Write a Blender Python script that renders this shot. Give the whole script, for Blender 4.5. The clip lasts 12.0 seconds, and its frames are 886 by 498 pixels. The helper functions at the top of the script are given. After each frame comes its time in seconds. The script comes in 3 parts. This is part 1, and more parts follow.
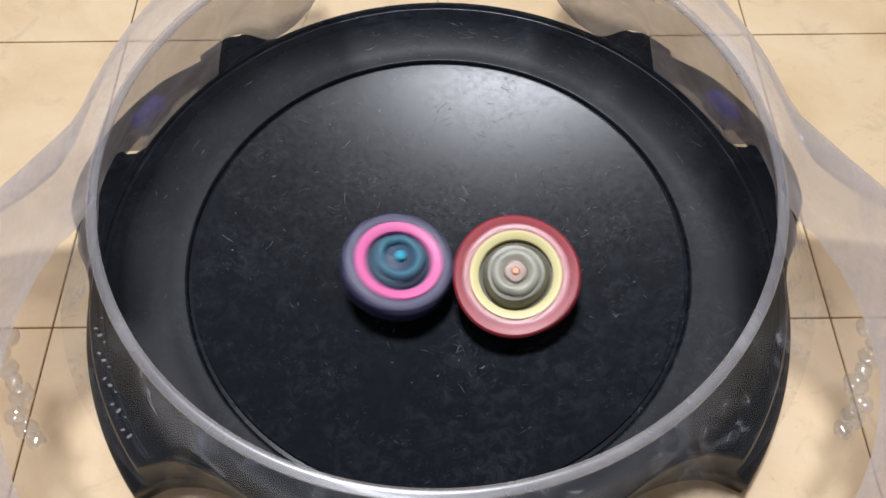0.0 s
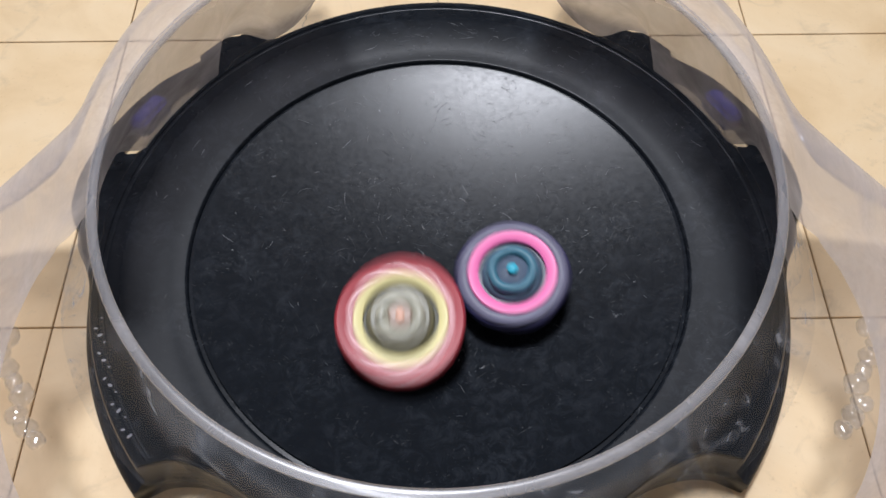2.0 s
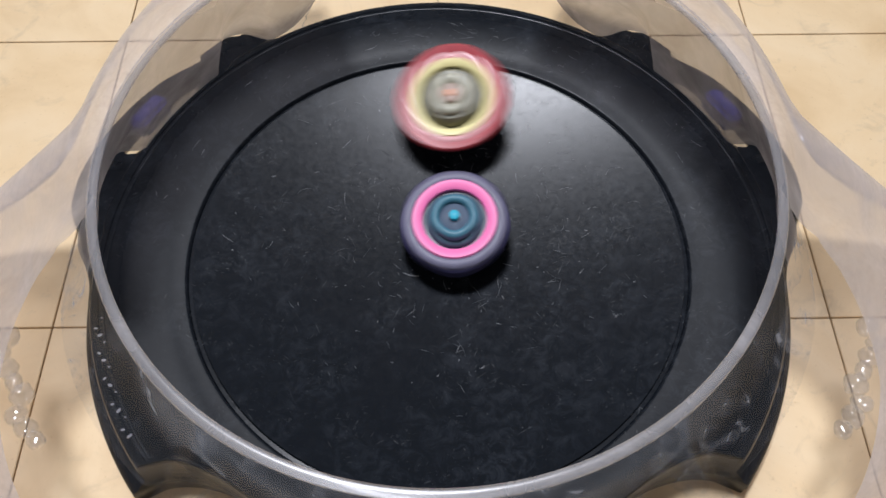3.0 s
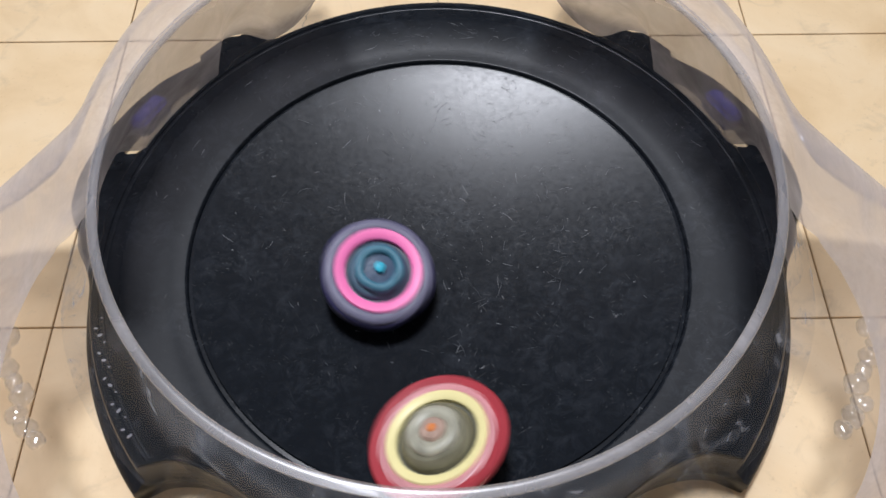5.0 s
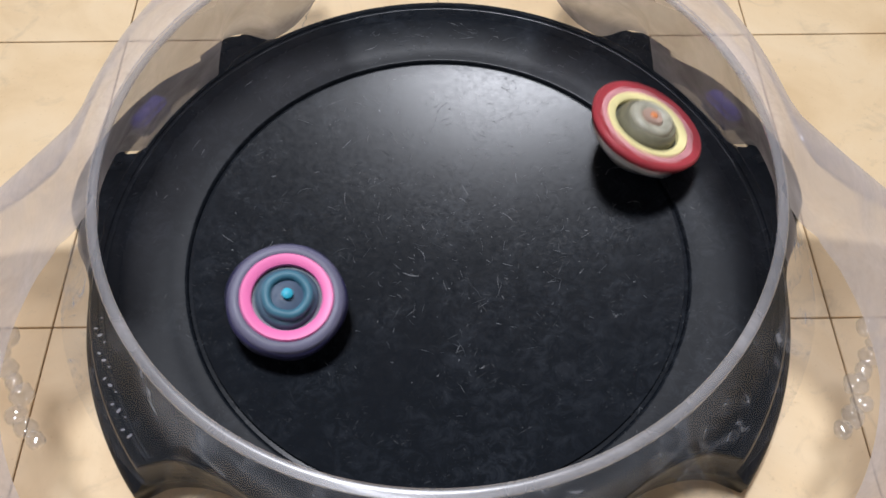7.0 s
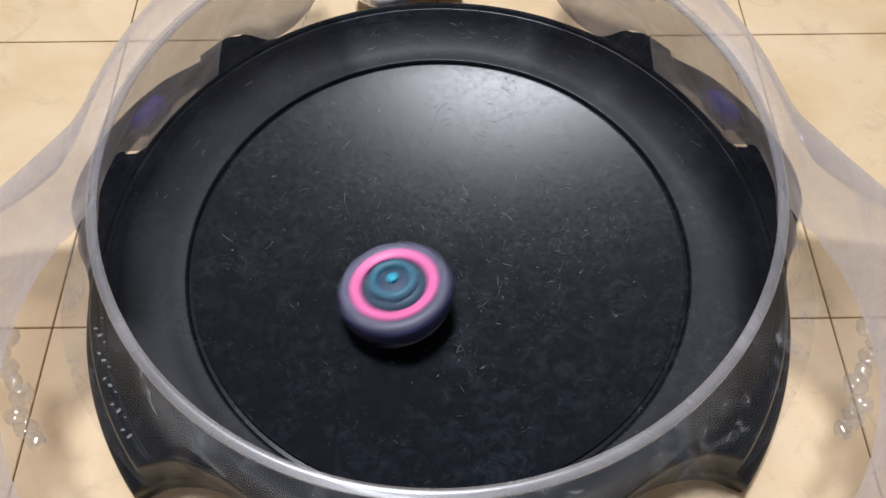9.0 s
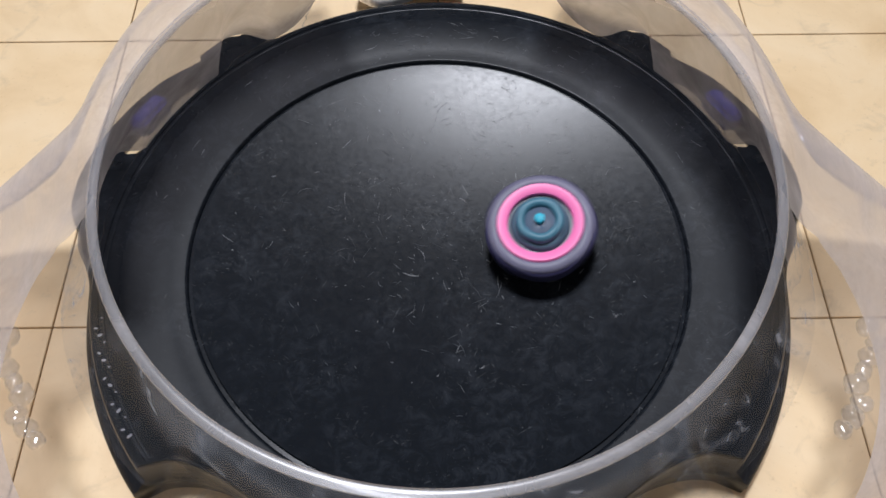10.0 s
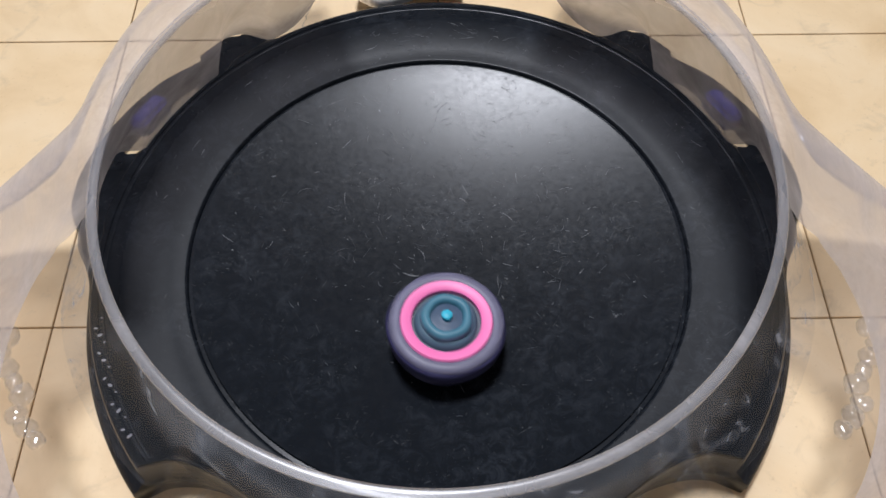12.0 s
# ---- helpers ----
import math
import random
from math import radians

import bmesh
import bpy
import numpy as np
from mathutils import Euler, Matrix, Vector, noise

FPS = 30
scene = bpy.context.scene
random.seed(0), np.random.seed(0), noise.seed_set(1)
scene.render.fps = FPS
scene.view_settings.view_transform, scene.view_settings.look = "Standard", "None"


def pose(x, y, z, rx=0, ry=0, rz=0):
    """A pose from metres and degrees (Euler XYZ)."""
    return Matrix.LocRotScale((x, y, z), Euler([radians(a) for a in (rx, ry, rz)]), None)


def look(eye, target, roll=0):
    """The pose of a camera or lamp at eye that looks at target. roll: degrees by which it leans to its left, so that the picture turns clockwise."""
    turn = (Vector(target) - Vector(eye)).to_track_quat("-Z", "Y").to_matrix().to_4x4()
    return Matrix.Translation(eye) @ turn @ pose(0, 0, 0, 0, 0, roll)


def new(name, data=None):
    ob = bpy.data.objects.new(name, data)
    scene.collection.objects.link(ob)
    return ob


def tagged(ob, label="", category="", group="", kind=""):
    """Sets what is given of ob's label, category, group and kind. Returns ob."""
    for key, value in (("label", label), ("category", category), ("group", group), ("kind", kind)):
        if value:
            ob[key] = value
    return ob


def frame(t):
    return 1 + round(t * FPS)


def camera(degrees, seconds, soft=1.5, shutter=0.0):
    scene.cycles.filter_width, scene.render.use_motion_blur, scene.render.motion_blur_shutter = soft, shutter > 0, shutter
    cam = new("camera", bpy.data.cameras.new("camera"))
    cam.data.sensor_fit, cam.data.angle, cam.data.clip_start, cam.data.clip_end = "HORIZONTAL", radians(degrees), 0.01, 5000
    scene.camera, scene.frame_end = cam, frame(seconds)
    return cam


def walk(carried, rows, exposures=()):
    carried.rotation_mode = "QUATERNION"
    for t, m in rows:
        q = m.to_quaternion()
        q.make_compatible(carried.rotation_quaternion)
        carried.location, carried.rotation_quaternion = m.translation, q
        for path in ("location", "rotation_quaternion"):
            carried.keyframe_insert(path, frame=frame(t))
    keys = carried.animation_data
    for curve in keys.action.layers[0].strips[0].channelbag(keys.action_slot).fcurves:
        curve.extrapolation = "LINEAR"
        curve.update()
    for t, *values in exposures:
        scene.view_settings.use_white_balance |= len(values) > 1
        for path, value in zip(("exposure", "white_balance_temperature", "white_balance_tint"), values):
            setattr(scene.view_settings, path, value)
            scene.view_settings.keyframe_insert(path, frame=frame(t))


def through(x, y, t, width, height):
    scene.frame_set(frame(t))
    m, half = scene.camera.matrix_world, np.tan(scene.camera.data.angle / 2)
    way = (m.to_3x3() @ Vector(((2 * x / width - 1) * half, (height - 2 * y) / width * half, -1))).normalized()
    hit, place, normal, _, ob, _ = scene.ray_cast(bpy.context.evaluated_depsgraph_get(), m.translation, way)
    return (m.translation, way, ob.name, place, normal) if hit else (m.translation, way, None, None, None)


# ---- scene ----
cam = camera(60.0, 12.0, soft=1.6, shutter=0.5)
CAM_POSE = pose(-0.00045, -0.18988, 0.36125, 29.71, 0, -0.8)
walk(cam, [(0.0, CAM_POSE), (12.0, CAM_POSE)], exposures=[(0.0, 0.0), (12.0, 0.0)])

# ---- light: one ceiling lamp beyond the stadium, and the room's bounced light ----
world = bpy.data.worlds.new("room_air")
world.use_nodes = True
world.node_tree.nodes["Background"].inputs["Color"].default_value = (0.9, 0.95, 1.0, 1)
world.node_tree.nodes["Background"].inputs["Strength"].default_value = 0.1
scene.world = world
lamp_data = bpy.data.lights.new("ceiling_lamp", "AREA")
lamp_data.shape, lamp_data.size = "DISK", 0.44
lamp_data.energy, lamp_data.color = 67, (0.89, 0.915, 1.0)
lamp = new("ceiling_lamp", lamp_data)
lamp.matrix_world = look((-0.17, 0.52, 2.36), (0.0, 0.1, 0.0))


# ---- materials ----
def material(name):
    m = bpy.data.materials.new(name)
    m.use_nodes = True
    nt = m.node_tree
    return m, nt, nt.nodes["Principled BSDF"]


def node(nt, kind, links=(), **values):
    """A node with its inputs set by name (spaces as underscores) and sockets linked."""
    n = nt.nodes.new(kind)
    for k, v in values.items():
        n.inputs[k.replace("_", " ")].default_value = v
    for source, target in links:
        nt.links.new(source, n.inputs[target])
    return n


def ramp(nt, source, stops):
    n = nt.nodes.new("ShaderNodeValToRGB")
    e = n.color_ramp.elements
    while len(e) < len(stops):
        e.new(0.5)
    for el, (p, c) in zip(e, stops):
        el.position = p
        el.color = (*c, 1) if not isinstance(c, float) else (c, c, c, 1)
    nt.links.new(source, n.inputs[0])
    return n


def mixed(nt, factor, a, b, kind="MIX"):
    n = nt.nodes.new("ShaderNodeMix")
    n.data_type, n.blend_type = "RGBA", kind
    for s, v in ((0, factor), (6, a), (7, b)):
        if isinstance(v, (int, float)):
            n.inputs[s].default_value = v
        elif isinstance(v, tuple):
            n.inputs[s].default_value = (*v, 1)
        else:
            nt.links.new(v, n.inputs[s])
    return n.outputs[2]


def bump(nt, bsdf, height, strength, distance):
    b = node(nt, "ShaderNodeBump", [(height, "Height")], Strength=strength, Distance=distance)
    nt.links.new(b.outputs[0], bsdf.inputs["Normal"])


def maths(nt, op, a, b=0.5, clamp=True):
    n = nt.nodes.new("ShaderNodeMath")
    n.operation, n.use_clamp = op, clamp
    for i, v in enumerate((a, b)):
        if isinstance(v, (int, float)):
            n.inputs[i].default_value = v
        else:
            nt.links.new(v, n.inputs[i])
    return n.outputs[0]


def ob_coords(nt):
    return nt.nodes.new("ShaderNodeTexCoord").outputs["Object"]


def noise_tex(nt, vector, scale, detail=4.0, rough=0.55, distortion=0.0):
    return node(nt, "ShaderNodeTexNoise", [(vector, "Vector")], Scale=scale, Detail=detail, Roughness=rough,
                Distortion=distortion)


def tile_material():
    m, nt, bsdf = material("cream_glazed_tile")
    geo = nt.nodes.new("ShaderNodeNewGeometry").outputs["Position"]
    rnd = nt.nodes.new("ShaderNodeObjectInfo").outputs["Random"]
    clouds = noise_tex(nt, geo, 14, 5, 0.6, 0.6)
    col = ramp(nt, clouds.outputs[0], [(0.3, (0.67, 0.49, 0.285)), (0.5, (0.76, 0.58, 0.36)), (0.72, (0.80, 0.64, 0.43))])
    tint = ramp(nt, rnd, [(0.0, (0.97, 0.95, 0.92)), (1.0, (1.0, 1.0, 1.0))])
    col = mixed(nt, 1.0, col.outputs[0], tint.outputs[0], "MULTIPLY")
    fine = noise_tex(nt, geo, 420, 3, 0.6)
    specks = ramp(nt, fine.outputs[0], [(0.27, (0.75, 0.68, 0.6)), (0.36, (1.0, 1.0, 1.0))])
    col = mixed(nt, 0.55, col, specks.outputs[0], "MULTIPLY")
    grime = ramp(nt, noise_tex(nt, geo, 32, 6, 0.7, 1.2).outputs[0], [(0.56, 0.0), (0.75, 0.5)])
    col = mixed(nt, grime.outputs[0], col, (0.42, 0.33, 0.22))
    nt.links.new(col, bsdf.inputs["Base Color"])
    r = ramp(nt, noise_tex(nt, geo, 60, 5).outputs[0], [(0.3, 0.36), (0.7, 0.55)])
    nt.links.new(r.outputs[0], bsdf.inputs["Roughness"])
    bump(nt, bsdf, noise_tex(nt, geo, 90, 3).outputs[0], 0.15, 0.0006)
    return m


def grout_material():
    m, nt, bsdf = material("dirty_grout")
    geo = nt.nodes.new("ShaderNodeNewGeometry").outputs["Position"]
    c = ramp(nt, noise_tex(nt, geo, 160, 4).outputs[0], [(0.3, (0.27, 0.22, 0.16)), (0.7, (0.58, 0.48, 0.36))])
    nt.links.new(c.outputs[0], bsdf.inputs["Base Color"])
    bsdf.inputs["Roughness"].default_value = 0.95
    bump(nt, bsdf, noise_tex(nt, geo, 600, 2).outputs[0], 0.5, 0.0006)
    return m


def scratch_lines(nt, vec, scale, width, turn, squash):
    """Thin short scratches: level lines of a noise that is stretched one way."""
    mp = node(nt, "ShaderNodeMapping", [(vec, "Vector")], Rotation=(0, 0, radians(turn)), Scale=(1.0, squash, 1.0))
    n = noise_tex(nt, mp.outputs[0], scale, 0.0, 0.5, 0.0)
    d = maths(nt, "ABSOLUTE", maths(nt, "SUBTRACT", n.outputs[0], 0.5, False), 0, False)
    return ramp(nt, d, [(0.0, 1.0), (width, 0.0)]).outputs[0]


def black_plastic():
    m, nt, bsdf = material("scuffed_black_plastic")
    v = ob_coords(nt)
    patch = ramp(nt, noise_tex(nt, v, 26, 5, 0.65).outputs[0], [(0.40, 0.12), (0.62, 1.0)]).outputs[0]
    patch2 = ramp(nt, noise_tex(nt, v, 55, 4, 0.6).outputs[0], [(0.48, 0.08), (0.64, 1.0)]).outputs[0]
    bend = noise_tex(nt, v, 45, 2, 0.5)
    shift = nt.nodes.new("ShaderNodeVectorMath")
    shift.operation = "SCALE"
    shift.inputs[3].default_value = 0.006
    nt.links.new(bend.outputs["Color"], shift.inputs[0])
    add = nt.nodes.new("ShaderNodeVectorMath")
    nt.links.new(v, add.inputs[0])
    nt.links.new(shift.outputs[0], add.inputs[1])
    wobble = add.outputs[0]
    dots = None
    for turn, sq, size in ((15, 0.18, 420.0), (71, 0.2, 380.0), (125, 0.16, 460.0), (0, 0.6, 520.0), (40, 0.7, 700.0),
                           (28, 0.06, 560.0), (95, 0.05, 600.0), (150, 0.06, 520.0), (62, 0.03, 640.0)):
        turned = node(nt, "ShaderNodeMapping", [(wobble, "Vector")], Rotation=(0, 0, radians(turn)))
        mp = node(nt, "ShaderNodeMapping", [(turned.outputs[0], "Vector")], Scale=(1.0, sq, 1.0))
        cells = node(nt, "ShaderNodeTexVoronoi", [(mp.outputs[0], "Vector")], Scale=size)
        spot = ramp(nt, cells.outputs["Distance"], [(0.05, 1.0), (0.16, 0.0)]).outputs[0]
        spot = maths(nt, "MULTIPLY", spot, ramp(nt, cells.outputs["Color"], [(0.66, 0.0), (0.86, 1.0)]).outputs[0])
        spot = maths(nt, "MULTIPLY", spot, patch2 if turn % 2 else patch)
        dots = spot if dots is None else maths(nt, "MAXIMUM", dots, spot)
    marks = maths(nt, "MULTIPLY", dots, 0.18)
    scuff = ramp(nt, noise_tex(nt, v, 130, 6, 0.75, 0.8).outputs[0], [(0.44, 0.0), (0.72, 0.36)]).outputs[0]
    scuff = maths(nt, "MULTIPLY", scuff, patch)
    base = mixed(nt, scuff, (0.0066, 0.0084, 0.0116), (0.056, 0.064, 0.078))
    base = mixed(nt, marks, base, (0.34, 0.35, 0.36))
    nt.links.new(base, bsdf.inputs["Base Color"])
    rough = ramp(nt, noise_tex(nt, v, 330, 5, 0.7).outputs[0], [(0.3, 0.185), (0.7, 0.255)]).outputs[0]
    rough = maths(nt, "ADD", rough, maths(nt, "MULTIPLY", marks, 0.4))
    pits = ramp(nt, noise_tex(nt, wobble, 520, 2, 0.5).outputs[0], [(0.54, 0.0), (0.68, 0.08)]).outputs[0]
    rough = maths(nt, "ADD", rough, maths(nt, "MULTIPLY", pits, patch2))
    flat = node(nt, "ShaderNodeMapping", [(v, "Vector")], Scale=(1, 1, 0))
    dist = nt.nodes.new("ShaderNodeVectorMath")
    dist.operation = "LENGTH"
    nt.links.new(flat.outputs[0], dist.inputs[0])
    matte = ramp(nt, maths(nt, "MULTIPLY", dist.outputs["Value"], 4.0), [(0.494, 0.0), (0.50, 0.13), (0.605, 0.13), (0.62, 0.0)])
    rough = maths(nt, "ADD", rough, matte.outputs[0])
    nt.links.new(rough, bsdf.inputs["Roughness"])
    bsdf.inputs["Specular IOR Level"].default_value = 0.145
    grain = maths(nt, "ADD", noise_tex(nt, v, 900, 2).outputs[0], maths(nt, "MULTIPLY", dots, 2.0), False)
    bump(nt, bsdf, grain, 0.05, 0.0003)
    return m


def clear_plastic(name, haze, tint=(0.93, 0.90, 0.87), gloss_rough=0.12, shine=0.5, dusty=(0.50, 0.48, 0.53), wisps=0.0, edge=0.7, front=0.045):
    """Thin worn clear plastic: light goes through, dust scatters some, the skin is glossy."""
    m, nt, bsdf = material(name)
    v = ob_coords(nt)
    out = nt.nodes["Material Output"]
    clear = node(nt, "ShaderNodeBsdfTransparent", Color=(*tint, 1))
    front_dust = node(nt, "ShaderNodeBsdfDiffuse", Color=(*dusty, 1))
    back_dust = node(nt, "ShaderNodeBsdfTranslucent", Color=(*dusty, 1))
    dust = nt.nodes.new("ShaderNodeMixShader")
    nt.links.new(front_dust.outputs[0], dust.inputs[1])
    nt.links.new(back_dust.outputs[0], dust.inputs[2])
    amount = ramp(nt, noise_tex(nt, v, 18, 6, 0.65, 0.8).outputs[0], [(0.3, haze * 0.55), (0.55, haze), (0.8, min(1.0, haze * 1.9))])
    smear = scratch_lines(nt, v, 40, 0.02, 35, 0.2)
    amount = maths(nt, "ADD", amount.outputs[0], maths(nt, "MULTIPLY", smear, 0.02))
    # pale wisps: scuffs, plus the lamp's reflection painted in as haze
    if wisps:
        scuff_gleam = ramp(nt, noise_tex(nt, v, 30, 6, 0.7, 2.5).outputs[0], [(0.52, 0.0), (0.72, wisps)]).outputs[0]
        hair = maths(nt, "MULTIPLY", scratch_lines(nt, v, 90, 0.035, 60, 0.3), scuff_gleam)
        amount = maths(nt, "ADD", amount, maths(nt, "ADD", maths(nt, "MULTIPLY", scuff_gleam, 0.5), hair))
    s1 = nt.nodes.new("ShaderNodeMixShader")
    nt.links.new(amount, s1.inputs[0])
    nt.links.new(clear.outputs[0], s1.inputs[1])
    nt.links.new(dust.outputs[0], s1.inputs[2])
    gloss = node(nt, "ShaderNodeBsdfGlossy", Color=(1, 1, 1, 1), Roughness=gloss_rough)
    facing = node(nt, "ShaderNodeLayerWeight", Blend=0.5).outputs["Facing"]
    edge_gloss = maths(nt, "ADD", maths(nt, "MULTIPLY", maths(nt, "POWER", facing, 4.0), edge), front)
    b = node(nt, "ShaderNodeBump", [(noise_tex(nt, v, 60, 4).outputs[0], "Height")], Strength=0.03, Distance=0.0015)
    nt.links.new(b.outputs[0], gloss.inputs["Normal"])
    s2 = nt.nodes.new("ShaderNodeMixShader")
    nt.links.new(maths(nt, "MULTIPLY", edge_gloss, shine), s2.inputs[0])
    nt.links.new(s1.outputs[0], s2.inputs[1])
    nt.links.new(gloss.outputs[0], s2.inputs[2])
    nt.links.new(s2.outputs[0], out.inputs["Surface"])
    nt.nodes.remove(bsdf)
    return m


def frosted_plastic():
    """Cloudy plastic that blurs what lies behind it."""
    m, nt, bsdf = material("frosted_pocket_plastic")
    v = ob_coords(nt)
    blur = node(nt, "ShaderNodeBsdfRefraction", Color=(0.90, 0.89, 0.90, 1), Roughness=0.46, IOR=1.2)
    front_dust = node(nt, "ShaderNodeBsdfDiffuse", Color=(0.74, 0.70, 0.70, 1))
    back_dust = node(nt, "ShaderNodeBsdfTranslucent", Color=(0.74, 0.70, 0.70, 1))
    dust = nt.nodes.new("ShaderNodeMixShader")
    nt.links.new(front_dust.outputs[0], dust.inputs[1])
    nt.links.new(back_dust.outputs[0], dust.inputs[2])
    amount = ramp(nt, noise_tex(nt, v, 26, 5, 0.6, 0.8).outputs[0], [(0.35, 0.28), (0.65, 0.54)])
    mix = nt.nodes.new("ShaderNodeMixShader")
    nt.links.new(amount.outputs[0], mix.inputs[0])
    nt.links.new(blur.outputs[0], mix.inputs[1])
    nt.links.new(dust.outputs[0], mix.inputs[2])
    clear = node(nt, "ShaderNodeBsdfTransparent", Color=(0.96, 0.95, 0.95, 1))
    worn = nt.nodes.new("ShaderNodeMixShader")
    height = nt.nodes.new("ShaderNodeSeparateXYZ")
    nt.links.new(v, height.inputs[0])
    fade = ramp(nt, maths(nt, "MULTIPLY", height.outputs["Z"], 10.0), [(0.40, 0.2), (0.62, 0.38)])
    nt.links.new(fade.outputs[0], worn.inputs[0])
    nt.links.new(mix.outputs[0], worn.inputs[1])
    nt.links.new(clear.outputs[0], worn.inputs[2])
    nt.links.new(worn.outputs[0], nt.nodes["Material Output"].inputs["Surface"])
    nt.nodes.remove(bsdf)
    return m


def toy_plastic(name, color, rough=0.3, scale=300, vary=0.12, metal=0.0, coat=0.0, through=0.0):
    m, nt, bsdf = material(name)
    v = ob_coords(nt)
    dark = tuple(c * (1 - 2 * vary) for c in color)
    light = tuple(min(1, c * (1 + vary) + 0.01) for c in color)
    c = ramp(nt, noise_tex(nt, v, scale, 4).outputs[0], [(0.3, dark), (0.7, light)])
    nt.links.new(c.outputs[0], bsdf.inputs["Base Color"])
    r = ramp(nt, noise_tex(nt, v, scale * 2, 3).outputs[0], [(0.3, rough * 0.8), (0.7, min(1.0, rough * 1.3))])
    nt.links.new(r.outputs[0], bsdf.inputs["Roughness"])
    bsdf.inputs["Metallic"].default_value = metal
    bsdf.inputs["Coat Weight"].default_value = coat
    bsdf.inputs["Transmission Weight"].default_value = through
    return m


def wall_material():
    m, nt, bsdf = material("painted_wall")
    geo = nt.nodes.new("ShaderNodeNewGeometry").outputs["Position"]
    c = ramp(nt, noise_tex(nt, geo, 3, 5).outputs[0], [(0.3, (0.37, 0.37, 0.37)), (0.7, (0.43, 0.43, 0.43))])
    nt.links.new(c.outputs[0], bsdf.inputs["Base Color"])
    bsdf.inputs["Roughness"].default_value = 0.8
    bump(nt, bsdf, noise_tex(nt, geo, 120, 3).outputs[0], 0.2, 0.002)
    return m


TILE, GROUT, BLACK, WALL = tile_material(), grout_material(), black_plastic(), wall_material()
SHELL = clear_plastic("worn_clear_plastic", 0.60, (0.93, 0.92, 0.95), 0.24, 0.38, (0.84, 0.775, 0.76))
CLEAR = clear_plastic("clear_cover_front", 0.02, (0.95, 0.95, 0.96), 0.25, 1.0, (0.50, 0.53, 0.60), 0.70, 0.02, 0.04)
FROST = frosted_plastic()
RIM = clear_plastic("thick_clear_rim", 0.30, (0.95, 0.95, 0.96), 0.24, 1.0, (0.72, 0.72, 0.76))
KNOB = clear_plastic("moulded_clear_plastic", 0.10, (0.97, 0.97, 0.97), 0.10, 1.0, (0.8, 0.78, 0.76), 0.0, 0.55, 0.14)
BLUE_LATCH = toy_plastic("deep_blue_plastic", (0.016, 0.018, 0.34), 0.35)
# opaque pale grey: the glints of the clear teeth are put into their colour
TOOTH = toy_plastic("pale_glint_tooth", (0.30, 0.30, 0.33), 0.10, 400, 0.1, coat=0.6)
STEEL = toy_plastic("forged_steel", (0.80, 0.80, 0.81), 0.38, 200, 0.15, metal=1.0)


# ---- mesh helpers ----
def mesh_object(name, bm, mat, parent=None, smooth=True):
    me = bpy.data.meshes.new(name)
    bmesh.ops.recalc_face_normals(bm, faces=bm.faces)
    bm.to_mesh(me)
    bm.free()
    me.materials.append(mat)
    if smooth:
        me.shade_smooth()
        me.set_sharp_from_angle(angle=radians(42))
    ob = new(name, me)
    ob.parent = parent
    return ob


def part(name, bm, mat, parent, label="", smooth=True):
    ob = mesh_object(name, bm, mat, parent, smooth)
    return tagged(ob, label) if label else ob


def lathe(profile, steps=96, radius=None, closed=True, start=0.0, end=360.0):
    """A body of revolution from (r, z) pairs; radius(r, z, degrees) may bend the outline."""
    bm = bmesh.new()
    if profile[0][0] < 0.0005 and profile[-1][0] < 0.0005:
        profile, closed = [(0.0, profile[0][1]), *profile[1:-1], (0.0, profile[-1][1])], False
    whole = abs(end - start - 360) < 1e-6
    count = steps if whole else steps + 1
    rings = []
    for i in range(count):
        a = start + (end - start) * i / steps
        ca, sa = math.cos(radians(a)), math.sin(radians(a))
        ring = []
        for r, z in profile:
            rr = radius(r, z, a) if radius else r
            if isinstance(rr, tuple):
                rr, z = rr
            ring.append(bm.verts.new((rr * ca, rr * sa, z)))
        rings.append(ring)
    n = len(profile)
    for i in range(count if whole else count - 1):
        a, b = rings[i], rings[(i + 1) % count]
        for k in range(n if closed else n - 1):
            j = (k + 1) % n
            bm.faces.new((a[k], b[k], b[j], a[j]))
    if closed and not whole:
        bm.faces.new(rings[0])
        bm.faces.new(rings[-1][::-1])
    bmesh.ops.remove_doubles(bm, verts=bm.verts, dist=1e-6)
    return bm


def block(sx, sy, sz, bevel=0.0, segments=2):
    bm = bmesh.new()
    bmesh.ops.create_cube(bm, size=1.0)
    bmesh.ops.scale(bm, vec=(sx, sy, sz), verts=bm.verts)
    if bevel:
        bmesh.ops.bevel(bm, geom=bm.edges, offset=bevel, segments=segments, affect="EDGES")
    return bm


def moved(bm, m):
    bm.transform(m)
    return bm


def step(a, lo, hi, soft=2.0):
    """1 between the angles lo and hi, 0 outside, with soft ends."""
    up = min(1, max(0, (a - lo + soft / 2) / soft))
    down = min(1, max(0, (hi - a + soft / 2) / soft))
    s = min(up, down)
    return s * s * (3 - 2 * s)


# ---- the room: floor bed, walls, ceiling ----
ROOM = 2.4
floor = mesh_object("floor", moved(block(2 * ROOM, 2 * ROOM, 0.05), pose(0, 0.4, -0.0275)), GROUT, None, False)
tagged(floor, "cream glazed ceramic tile floor with dirty dark grout", "floor", kind="structure")


def room_wall(name, sx, sy, x, y):
    w = mesh_object(name, moved(block(sx, sy, 2.5), pose(x, y, 1.2)), WALL, None, False)
    tagged(w, "plain off-white painted room wall", "wall", kind="structure")


